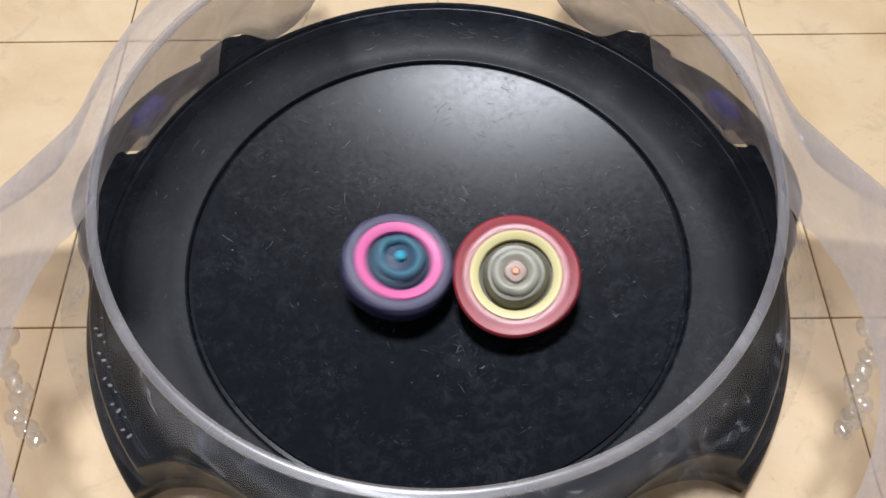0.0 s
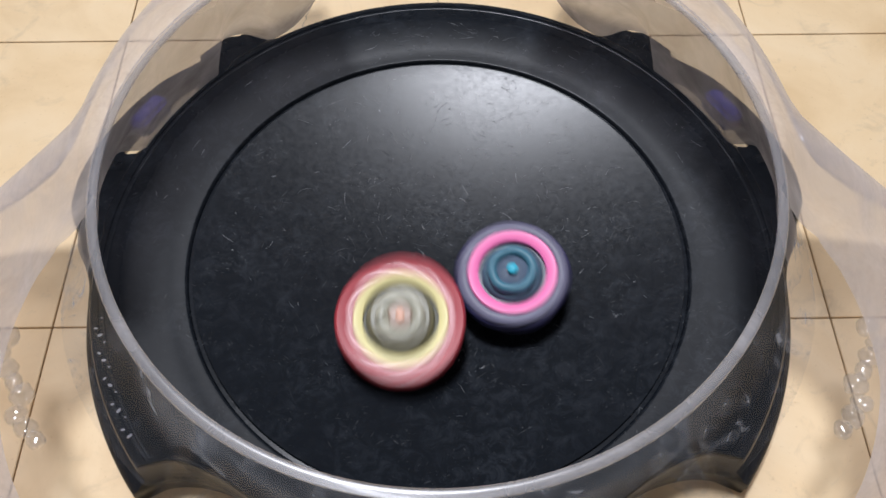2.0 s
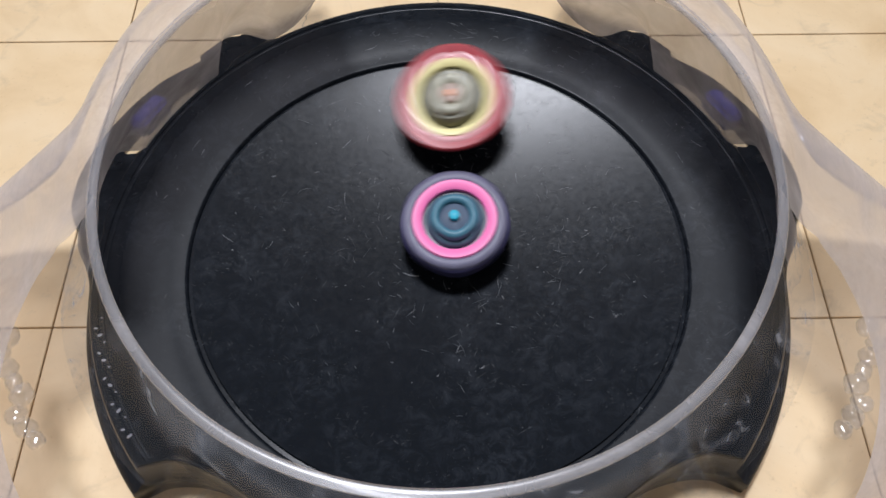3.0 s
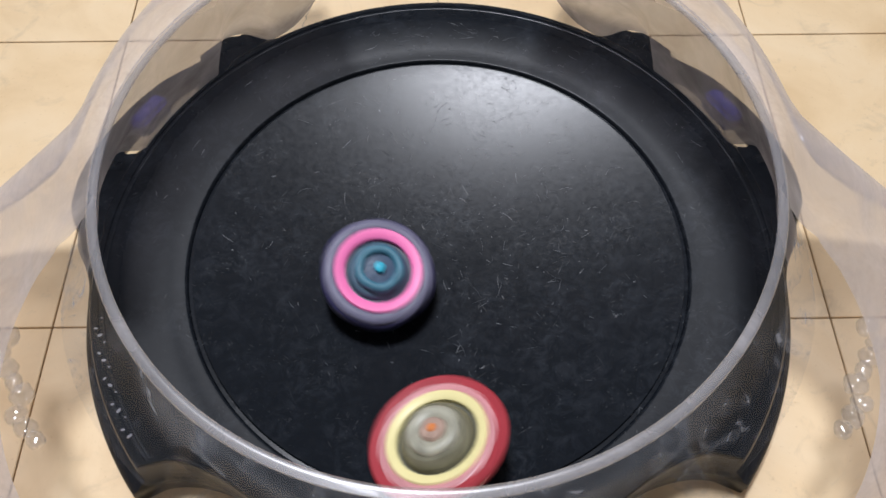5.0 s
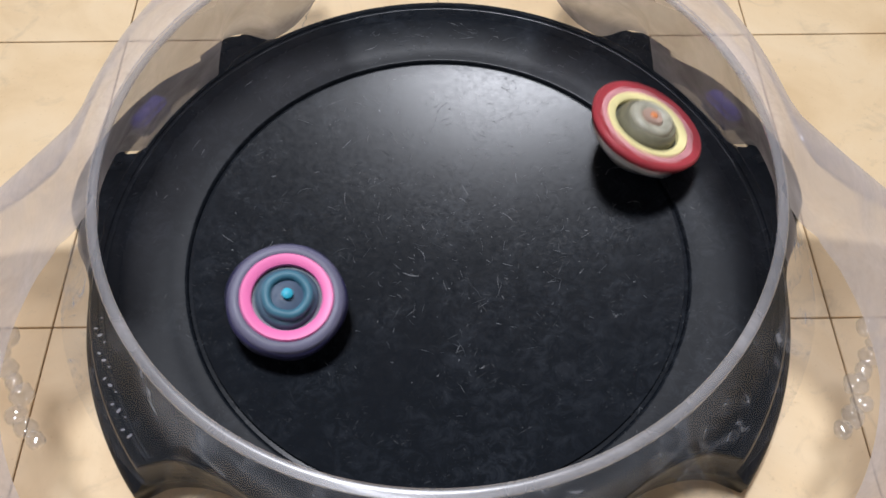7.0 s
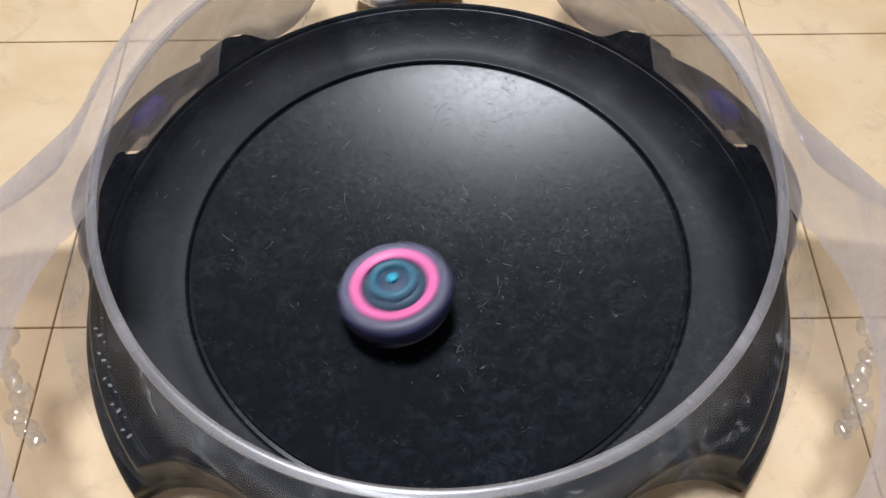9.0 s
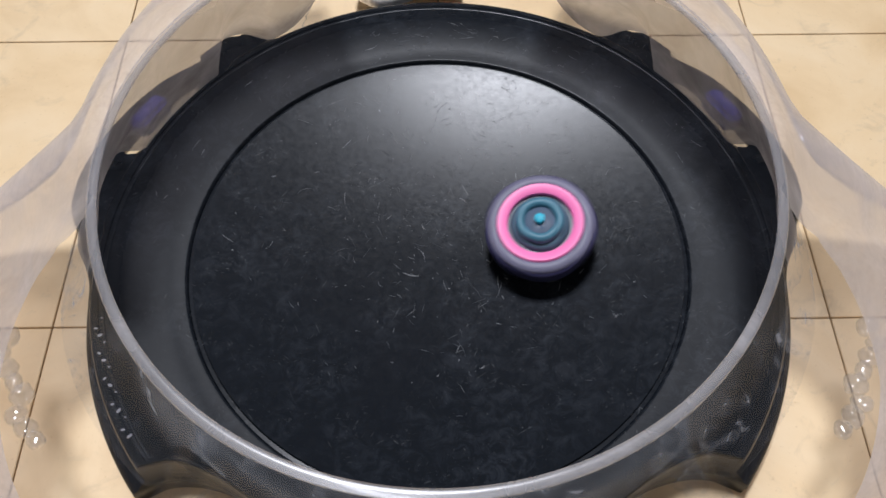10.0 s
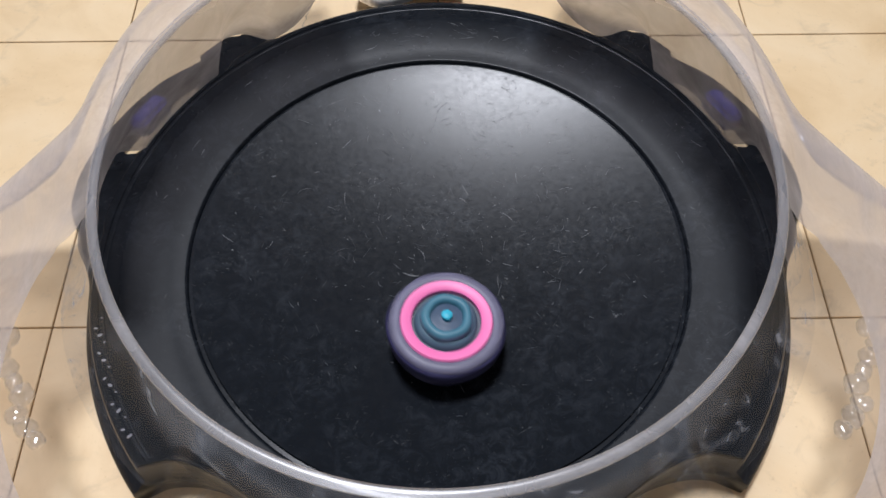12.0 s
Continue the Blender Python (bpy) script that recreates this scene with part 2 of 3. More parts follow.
room_wall("wall_north", 2 * ROOM + 0.2, 0.1, 0, 0.4 + ROOM + 0.05)
room_wall("wall_south", 2 * ROOM + 0.2, 0.1, 0, 0.4 - ROOM - 0.05)
room_wall("wall_east", 0.1, 2 * ROOM, ROOM + 0.05, 0.4)
room_wall("wall_west", 0.1, 2 * ROOM, -ROOM - 0.05, 0.4)
ceiling = mesh_object("ceiling", moved(block(2 * ROOM + 0.2, 2 * ROOM + 0.2, 0.1), pose(0, 0.4, 2.5)), WALL, None, False)
tagged(ceiling, "plain off-white painted ceiling", "ceiling", kind="structure")

# ---- the stadium ----
BOWL_R = 0.122


def bowl_z(r):
    return 0.0131 + 0.0179 * (r / BOWL_R) ** 2 if r < BOWL_R else 0.031


def base_edge(a):
    """The black base's outer radius by angle: tabs beside the two rear pockets, bites at the two front ones."""
    a = a % 360
    m = a if a <= 270 else a - 360      # -90..270
    m = 180 - m if m > 90 else m        # fold left onto right
    r = 0.1785
    r += 0.012 * step(m, 45.5, 55.5, 2.0) + 0.009 * step(m, 4, 20.5, 2.5)
    r -= 0.0052 * step(m, 21, 45, 2.0)
    bite = max(0.0, 1 - ((m + 56) / 16) ** 2)
    r -= 0.033 * math.sqrt(bite)
    return r


def base_radius(r, z, a):
    edge = base_edge(a)
    pivot = 0.1440 + 0.0212 * min(1.0, max(0.0, (edge - 0.162) / 0.009))
    if r <= pivot:
        return r
    return pivot + (r - pivot) * (edge - pivot) / (0.1785 - pivot)


stadium = new("spinning_top_stadium")
tagged(stadium, "round black scuffed battle stadium with worn clear plastic cover", "stadium")
profile = [(BOWL_R * k / 24, bowl_z(BOWL_R * k / 24)) for k in range(0, 24)]
profile[0] = (0.0002, 0.0131)
profile += [(0.1192, 0.0302), (0.1206, 0.0306), (0.1211, 0.0291), (0.1228, 0.0291), (0.1233, 0.0308), (0.1238, 0.0312), (0.1243, 0.03135), (0.1260, 0.0315),
            (0.131, 0.0328), (0.137, 0.0340), (0.143, 0.0349), (0.1495, 0.0356), (0.1530, 0.0355), (0.1580, 0.0349), (0.1606, 0.0346),
            (0.1611, 0.0350), (0.1618, 0.0350), (0.1623, 0.0343), (0.1634, 0.0343), (0.1639, 0.0349), (0.1662, 0.0348),
            (0.1678, 0.0338), (0.1688, 0.0316), (0.1700, 0.0180), (0.1750, 0.0140), (0.1776, 0.0125), (0.1785, 0.0105),
            (0.1785, 0.0010), (0.1775, 0.0),
            (0.10, 0.0), (0.0002, 0.0)]
part("base", lathe(profile, 360, base_radius), BLACK, stadium, "scuffed black plastic bowl and base")


def scuff_material():
    m, nt, bsdf = material("raised_grey_scratch")
    island = nt.nodes.new("ShaderNodeNewGeometry").outputs["Random Per Island"]
    c = ramp(nt, island, [(0.0, (0.045, 0.050, 0.058)), (0.6, (0.085, 0.090, 0.10)), (1.0, (0.36, 0.37, 0.39))])
    nt.links.new(c.outputs[0], bsdf.inputs["Base Color"])
    bsdf.inputs["Roughness"].default_value = 0.30
    return m


def base_height(r):
    """The height of the bowl or of the ledge round it."""
    if r < 0.1200:
        return bowl_z(r)
    return along([(0.1243, 0.03135), (0.1260, 0.0315), (0.131, 0.0328), (0.137, 0.0340), (0.143, 0.0349), (0.1495, 0.0356), (0.153, 0.0355)], r)[0]


def scratches(count, seed):
    """Short bent burrs where tops have hit the bowl, some along the ledge; crowded to the rear in place of scratches
    glinting in the highlight.
    """
    rnd = random.Random(seed)
    bm = bmesh.new()
    for i in range(count):
        on_ledge = i % 5 == 0
        while True:
            if on_ledge:
                r, a = rnd.uniform(0.1262, 0.1500), rnd.gauss(86, 34)
            else:
                x, y = rnd.gauss(0.016, 0.050), rnd.gauss(0.038, 0.046)
                r, a = math.hypot(x, y), math.degrees(math.atan2(y, x))
            if on_ledge or r < 0.1150:
                break
        x, y = r * math.cos(radians(a)), r * math.sin(radians(a))
        way = radians(a + 90 + rnd.gauss(0, 14)) if on_ledge else rnd.uniform(0, math.pi)
        length = min(0.010, rnd.expovariate(1 / 0.0026) + 0.0007)
        width = rnd.uniform(0.00006, 0.00016) * (1.6 if length < 0.0015 else 1.0)
        bend, ends = rnd.gauss(0, 0.35), []
        for k in range(4):
            u = k / 3 - 0.5
            w = width * (1 - (2 * abs(u)) ** 2 * 0.8)
            px, py = x + length * u * math.cos(way + bend * u), y + length * u * math.sin(way + bend * u)
            dx, dy = -math.sin(way) * w, math.cos(way) * w
            ends.append([bm.verts.new((px + q * dx, py + q * dy, base_height(math.hypot(px, py)) + h))
                         for q, h in ((1, 0.00004), (0, 0.00004 + 0.6 * w), (-1, 0.00004))])
        for p, q in zip(ends, ends[1:]):
            bm.faces.new((p[0], q[0], q[1], p[1]))
            bm.faces.new((p[1], q[1], q[2], p[2]))
    return bm


# the clear cover: wall, rim, pockets' flange and side lobes
def side_angle(a):
    """The angle folded onto one side: 90 rear, 0 side, -90 front; left and right are alike."""
    m = a % 360
    m = m if m <= 270 else m - 360
    return 180 - m if m > 90 else m


def ease(x):
    x = max(0.0, min(1.0, x))
    return x * x * (3 - 2 * x)


# the cover's outer edge: folded angle, radius, height
COVER_EDGE = [(-90, 0.172, 0.032), (-60, 0.172, 0.032), (-52, 0.300, 0.012), (-15, 0.315, 0.010), (-2, 0.292, 0.012),
              (2.5, 0.262, 0.018), (5.5, 0.229, 0.030), (8.0, 0.204, 0.044), (10.4, 0.190, 0.054), (14, 0.1862, 0.058),
              (20, 0.1898, 0.058), (33.5, 0.2022, 0.058), (43.6, 0.2113, 0.058), (70, 0.222, 0.058)]


def along(table, m):
    """A smooth curve through the rows of a table, by the first number of each row."""
    k = max(1, min(len(table) - 1, next((i for i, row in enumerate(table) if row[0] >= m), len(table) - 1)))
    p, q = table[k - 1], table[k]
    before, after = table[max(0, k - 2)], table[min(len(table) - 1, k + 1)]
    u = max(0.0, min(1.0, (m - p[0]) / (q[0] - p[0])))
    out = []
    for c in range(1, len(p)):
        def slope(x, y, z):
            left = (y[c] - x[c]) / (y[0] - x[0]) if y[0] != x[0] else 0.0
            right = (z[c] - y[c]) / (z[0] - y[0]) if z[0] != y[0] else 0.0
            return 0.0 if left * right <= 0 else 2 * left * right / (left + right)
        w = q[0] - p[0]
        d0, d1 = slope(before, p, q) * w, slope(p, q, after) * w
        out.append((1 + 2 * u) * (1 - u) ** 2 * p[c] + u * (1 - u) ** 2 * d0 + u * u * (3 - 2 * u) * q[c] + u * u * (u - 1) * d1)
    return out


def cover_edge(a):
    """The cover's outer radius, its height there and how it falls from the rim."""
    m = side_angle(a)
    r, z = along(COVER_EDGE, m)
    lobe, front = ease((12.0 - m) / 18), ease((-52 - m) / 8)
    return r, z, 1.8 - 1.1 * lobe + 0.9 * front


# the outer side of the open window under each lobe: folded angle, radius
WINDOW_EDGE = [(-52, 0.196), (-50, 0.204), (-39, 0.204), (-27, 0.199), (-20, 0.188), (-14, 0.172), (-11, 0.160)]


def cover_point(a, s):
    ro, zo, fall = cover_edge(a)
    r = 0.1386 + (ro - 0.1386) * s
    z = 0.1110 + (zo - 0.1110) * s ** fall
    z += 0.0009 * math.sin(math.pi * min(1.0, (r - 0.1386) / 0.0094))
    return Vector((r * math.cos(radians(a)), r * math.sin(radians(a)), z))


def skirt(lo, hi, front):
    """The cover between two angles: its clean front or its hazy rear and side lobes."""
    bm = bmesh.new()
    steps, across = 612, 60
    grid = []
    for i in range(steps + 1):
        a = lo + (hi - lo) * i / steps
        ro, m = cover_edge(a)[0], side_angle(a)
        s = max(0.08, min(0.9, (along(WINDOW_EDGE, m)[0] - 0.1386) / (ro - 0.1386)))
        shares = [s * k / 20 for k in range(20)] + [s + (1 - s) * k / (across - 20) for k in range(across - 19)]
        grid.append((a, [bm.verts.new(cover_point(a, s)) for s in shares]))
    for (a, u), (b, v) in zip(grid, grid[1:]):
        for k in range(across):
            m = side_angle((a + b) / 2)
            if -52 < m < -11 and 8 <= k < 20:
                continue
            if (m < -60 or (m < -11 and k < 20)) != front:
                continue
            bm.faces.new((u[k], v[k], v[k + 1], u[k + 1]))
    bmesh.ops.delete(bm, geom=[v for v in bm.verts if not v.link_faces], context="VERTS")
    return bm


part("cover", skirt(110.0, 430.0, False), SHELL, stadium, "hazy worn clear plastic cover")
part("cover_front", skirt(110.0, 430.0, True), CLEAR, stadium, "clear plastic cover front")


# the frosted wall between rim and base: folded angle, radius and height of its foot
WALL_FOOT = [(-6, 0.1690, 0.036), (0, 0.1765, 0.036), (4, 0.1790, 0.0345), (18.5, 0.1785, 0.0345), (21.5, 0.1658, 0.0335), (42, 0.1658, 0.0335),
             (44.5, 0.1790, 0.0345), (48, 0.1855, 0.0345), (51.5, 0.1820, 0.0345), (54.5, 0.1695, 0.0345), (56, 0.1674, 0.0345),
             (60, 0.1700, 0.034), (63, 0.1745, 0.034), (67.2, 0.1865, 0.034), (69, 0.205, 0.032), (70, 0.222, 0.030)]


def frosted_wall(left):
    bm = bmesh.new()
    rows = []
    for i in range(153):
        m = -6 + 0.5 * i
        foot, low = along(WALL_FOOT, m)
        a = radians(180 - m if left else m)
        row = []
        for k in range(17):
            u = k / 16
            r = 0.1400 + (foot + 0.006 * math.sin(math.pi * u) - 0.1400) * (0.35 * u + 0.65 * u * u)
            z = 0.1088 + (low - 0.1088) * (1.15 * u - 0.15 * u * u)
            row.append(bm.verts.new((r * math.cos(a), r * math.sin(a), z)))
        rows.append(row)
    for p, q in zip(rows, rows[1:]):
        for k in range(16):
            bm.faces.new((p[k], q[k], q[k + 1], p[k + 1]))
    return bm


for left in (True, False):
    pane = part("frosted_wall", frosted_wall(left), FROST, stadium, "frosted clear plastic wall above the pocket")
    pane.visible_shadow = False

marks = part("scuffing", scratches(620, 5), scuff_material(), stadium)
tagged(marks, "fine grey scratches in the black plastic", kind="stuff")

# the black foot that shows through the frosted wall: folded angle, outer radius
FOOT_EDGE = [(-6, 0.1790), (-4, 0.1792), (4.5, 0.1890), (12, 0.2045), (20, 0.2100), (28, 0.2110), (37, 0.2100), (43, 0.2060),
             (50, 0.2015), (54, 0.1975), (55.5, 0.1900)]


def base_foot(left):
    bm = bmesh.new()
    rows = []
    for i in range(124):
        m = -6 + 0.5 * i
        outer = along(FOOT_EDGE, m)[0]
        inner_r = 0.1670 + 0.0330 * step(m, 22.5, 43.5, 3.0)
        a = radians(180 - m if left else m)
        row = [bm.verts.new((r * math.cos(a), r * math.sin(a), z)) for r, z in
               ((inner_r, 0.001), (inner_r, 0.0102), (inner_r + 0.001, 0.0112), (outer - 0.0015, 0.0112), (outer, 0.0098), (outer, 0.001))]
        rows.append(row)
    for p, q in zip(rows, rows[1:]):
        for k in range(6):
            bm.faces.new((p[k], q[k], q[(k + 1) % 6], p[(k + 1) % 6]))
    bm.faces.new(rows[0])
    bm.faces.new(rows[-1][::-1])
    return bm


for left in (True, False):
    part("base_foot", base_foot(left), BLACK, stadium, "black plastic foot under the clear cover")


def bead(points, radius, sides=8):
    """A round bead along a line of points."""
    bm = bmesh.new()
    rings = []
    for i, p in enumerate(points):
        d = (points[min(i + 1, len(points) - 1)] - points[max(i - 1, 0)]).normalized()
        u = d.orthogonal().normalized() if abs(d.z) > 0.95 else d.cross(Vector((0, 0, 1))).normalized()
        v = d.cross(u)
        rings.append([bm.verts.new(p + radius * (math.cos(2 * math.pi * k / sides) * u + math.sin(2 * math.pi * k / sides) * v))
                      for k in range(sides)])
    for a, b in zip(rings, rings[1:]):
        for k in range(sides):
            bm.faces.new((a[k], a[(k + 1) % sides], b[(k + 1) % sides], b[k]))
    return bm


for lo, hi in ((110, 200), (-20, 70)):
    part("cover_lip", bead([cover_point(lo + (hi - lo) * k / 120, 1.0) for k in range(121)], 0.0011), RIM, stadium)
rim_profile = [(0.1354, 0.1100), (0.1350, 0.1116), (0.1354, 0.1123), (0.1361, 0.1126), (0.1378, 0.1126), (0.1386, 0.1122),
               (0.1392, 0.1114), (0.1393, 0.1104), (0.1389, 0.1099)]
part("rim", lathe(rim_profile, 240), RIM, stadium, "thick clear plastic rim ring")

def flange_reach(points):
    """Stretches the flange's outer part to a reach that changes with the angle."""
    def f(r, z, a):
        m = side_angle(a)
        for (m0, r0), (m1, r1) in zip(points, points[1:]):
            if m0 <= m <= m1:
                k = (m - m0) / (m1 - m0)
                reach = r0 + (r1 - r0) * k * k * (3 - 2 * k)
                return (0.1660 + (r - 0.1660) * (reach - 0.1660) / 0.02 if r > 0.1660 else r), z
        return min(r, 0.1665), z
    return f


rear_reach = [(39.0, 0.1670), (41.0, 0.1780), (43.5, 0.1865), (49.0, 0.1872), (51.5, 0.1835), (55.5, 0.1690), (56.5, 0.1670)]
side_reach = [(-6.0, 0.1670), (2.0, 0.1770), (17.0, 0.1795), (18.8, 0.1770), (20.2, 0.1670)]
for reach in (rear_reach, side_reach):
    lo, hi = reach[0][0], reach[-1][0]
    for a0, a1 in ((lo, hi), (180 - hi, 180 - lo)):
        part("pocket_flange", lathe([(0.1640, 0.0125), (0.1640, 0.0342), (0.1660, 0.0344), (0.1846, 0.0338), (0.1855, 0.0332),
                                     (0.1860, 0.0318), (0.1860, 0.0125)], 40, flange_reach(reach), True, a0, a1), BLACK, stadium)
for side in (-1, 1):
    latch = block(0.0235, 0.0105, 0.012, 0.002)
    ang = 90 - side * 60.5
    place = pose(0, 0, 0, 0, 0, ang) @ pose(0.1845, 0, 0.024, 0, 0, 90)
    part("pocket_latch", moved(latch, place), BLUE_LATCH, stadium, "deep blue plastic latch")
    for k in range(8):
        a = 90 - side * (106.5 + 2.15 * k)
        knob = bmesh.new()
        size = (0.0052, 0.0040, 0.0050, 0.0037)[k % 4]
        bmesh.ops.create_icosphere(knob, subdivisions=4, radius=size)
        for v in knob.verts:
            v.co *= 1 + 0.16 * math.sin(v.co.x * 620 + k) * math.sin(v.co.y * 540 + 2 * k) * math.cos(v.co.z * 480)
            v.co.x *= 0.9 + 0.3 * (k % 2)
            v.co.z *= 0.8
        part("knob", moved(knob, pose(0, 0, 0, 0, 0, a) @ pose(0.1975 - 0.0006 * k + 0.003 * ((k * 3) % 4 - 1.5) / 2, 0, 0.053, 0, 0, 40 * k)),
             KNOB, stadium, "moulded clear plastic knob")


for k in range(15):
    a = 90 + 113.0 + 1.35 * k
    tooth = bmesh.new()
    bmesh.ops.create_icosphere(tooth, subdivisions=3, radius=0.0003 + 0.00016 * ((k * 4) % 3))
    bmesh.ops.scale(tooth, vec=(1.0, 1.8, 0.45), verts=tooth.verts)
    r = 0.1500 + 0.0006 * k
    part("tooth", moved(tooth, pose(0, 0, 0, 0, 0, a) @ pose(r + 0.0013 * ((k * 5) % 3 - 1), 0, 0.0775 - 0.00025 * k, 9 * ((k * 7) % 3 - 1), 0,
                                                            35 + 23 * (k % 4))), TOOTH, stadium, "small clear plastic tooth, its glint put in as pale opaque colour")


# ---- the spinning tops ----
def wavy(count, depth, sharp=1.0, turn=0.0):
    """An outline with blades: radius shrinks between them."""
    def f(r, z, a):
        w = 0.5 + 0.5 * math.cos(radians((a + turn) * count))
        return r * (1 - depth * (1 - w ** sharp))
    return f


def spinning_top(name, label, s):
    top = new(name)
    tagged(top, label, "spinning top", group="battle tops")
    R = s["outer"]
    part("driver", lathe([(0.0002, 0.0), (0.0018, 0.0002), (0.0030, 0.0012), (0.0042, 0.0035), (0.0095, 0.0070),
                          (0.0118, 0.0085), (0.0118, s["low"] - 0.0055), (0.0002, s["low"] - 0.0055)], 48), s["driver_mat"], top, s["driver_label"])
    D, L = s["disc"], s["low"]
    part("steel_disc", lathe([(0.006, L - 0.0062), (D - 0.0022, L - 0.0062), (D, L - 0.0050), (D, L - 0.0020), (D - 0.0012, L - 0.0004),
                              (0.006, L - 0.0004)], 60, wavy(6, 0.05)), STEEL, top, "silver metal weight disc")
    part("outer_ring", lathe([(0.0150, s["low"] + 0.001), (R - 0.0035, s["low"]), (R - 0.0010, s["low"] + 0.0016), (R, s["belly"]), (R - 0.0004, s["belly"] + 0.0010),
                              (R - 0.0014, s["belly"] + 0.0018), (s["ring_out"] + 0.0008, 0.0246), (s["ring_out"], 0.0243), (s["ring_out"], max(0.0190, s["low"] + 0.0020)), (0.0150, max(0.0190, s["low"] + 0.0020))],
                             120, wavy(s["blades"], 0.035, 0.6)), s["outer_mat"], top, s["outer_label"])
    B = R - s["edge"]
    part("top_band", lathe([(s["ring_out"] + 0.0002, 0.0238), (B, 0.0230), (B - 0.0002, 0.0241), (B - 0.0012, 0.0249), (B - 0.0028, 0.0253),
                            (s["ring_out"] + 0.0012, 0.0253), (s["ring_out"] + 0.0003, 0.0249)], 144,
                           wavy(9, s["notch"], 0.8, 20)), s["band_mat"], top, s["band_label"])
    part("colour_ring", lathe([(s["ring_in"], 0.0195), (s["ring_out"], 0.0195), (s["ring_out"], 0.0250),
                               (s["ring_out"] - 0.0007, 0.0258), (s["ring_in"] + 0.0012, 0.0256), (s["ring_in"], 0.0246)],
                              96), s["ring_mat"], top, s["ring_label"])
    part("core", lathe([(0.0002, 0.0148), (s["ring_in"] - 0.0001, 0.0148), (s["ring_in"] - 0.0001, 0.0222), (0.0002, 0.0222)], 72), s["core_mat"], top)
    part("hub", lathe(s["hub_profile"], 72, wavy(3, 0.04, 0.7)), s["hub_mat"], top, s["hub_label"])
    part("hub_cap", lathe(s["cap_profile"], 72, wavy(5, 0.05, 0.7)), s["cap_mat"], top, s["cap_label"])
    part("hub_face", lathe(s["face_profile"], 60, wavy(4, 0.10, 0.7)), s["face_mat"], top)
    part("centre_stud", lathe([(0.0002, 0.0255), (s["stud"], 0.0255), (s["stud"], s["stud_z"] - 0.0006),
                               (s["stud"] * 0.7, s["stud_z"]), (0.0002, s["stud_z"])], 24), s["stud_mat"], top, s["stud_label"])
    return top


navy = toy_plastic("translucent_indigo", (0.030, 0.028, 0.095), 0.42, 250, 0.25)
lavender = toy_plastic("clear_lavender", (0.15, 0.145, 0.225), 0.5, 250, 0.25)
blue_top = spinning_top("blue_spinning_top", "spinning dark indigo battle top with pink ring and teal hub", dict(
    outer=0.0281, blades=5, low=0.0112, belly=0.0212, disc=0.0237, edge=0.0012, notch=0.03, outer_mat=navy, outer_label="translucent indigo plastic attack ring",
    band_mat=lavender, band_label="clear lavender plastic band", ring_in=0.0161, ring_out=0.0214,
    ring_mat=toy_plastic("hot_pink", (0.95, 0.20, 0.48), 0.45, 300, 0.06), ring_label="hot pink plastic ring",
    core_mat=toy_plastic("smoky_core", (0.07, 0.09, 0.12), 0.45),
    hub_profile=[(0.0060, 0.0212), (0.0152, 0.0212), (0.0148, 0.0232), (0.0138, 0.0248), (0.0124, 0.0258), (0.0060, 0.0258)],
    hub_mat=toy_plastic("smoky_blue_plastic", (0.06, 0.12, 0.17), 0.5), hub_label="smoky blue clear plastic hub",
    cap_profile=[(0.0072, 0.0250), (0.0122, 0.0250), (0.0123, 0.0276), (0.0117, 0.0291), (0.0105, 0.0298), (0.0092, 0.0298),
                 (0.0082, 0.0292), (0.0076, 0.0280)],
    cap_mat=toy_plastic("teal_plastic", (0.05, 0.175, 0.25), 0.5), cap_label="teal plastic ring on the hub",
    face_profile=[(0.0002, 0.0245), (0.0082, 0.0245), (0.0082, 0.0268), (0.0050, 0.0276), (0.0002, 0.0280)],
    face_mat=toy_plastic("dark_indigo_face", (0.045, 0.08, 0.14), 0.55),
    stud=0.0025, stud_z=0.0306, stud_mat=toy_plastic("cyan_stud", (0.03, 0.45, 0.62), 0.5), stud_label="cyan centre stud",
    driver_mat=toy_plastic("dark_navy_driver", (0.02, 0.02, 0.06), 0.35), driver_label="dark navy plastic driver"))
crimson = toy_plastic("crimson_plastic", (0.40, 0.035, 0.05), 0.4, 250, 0.2)
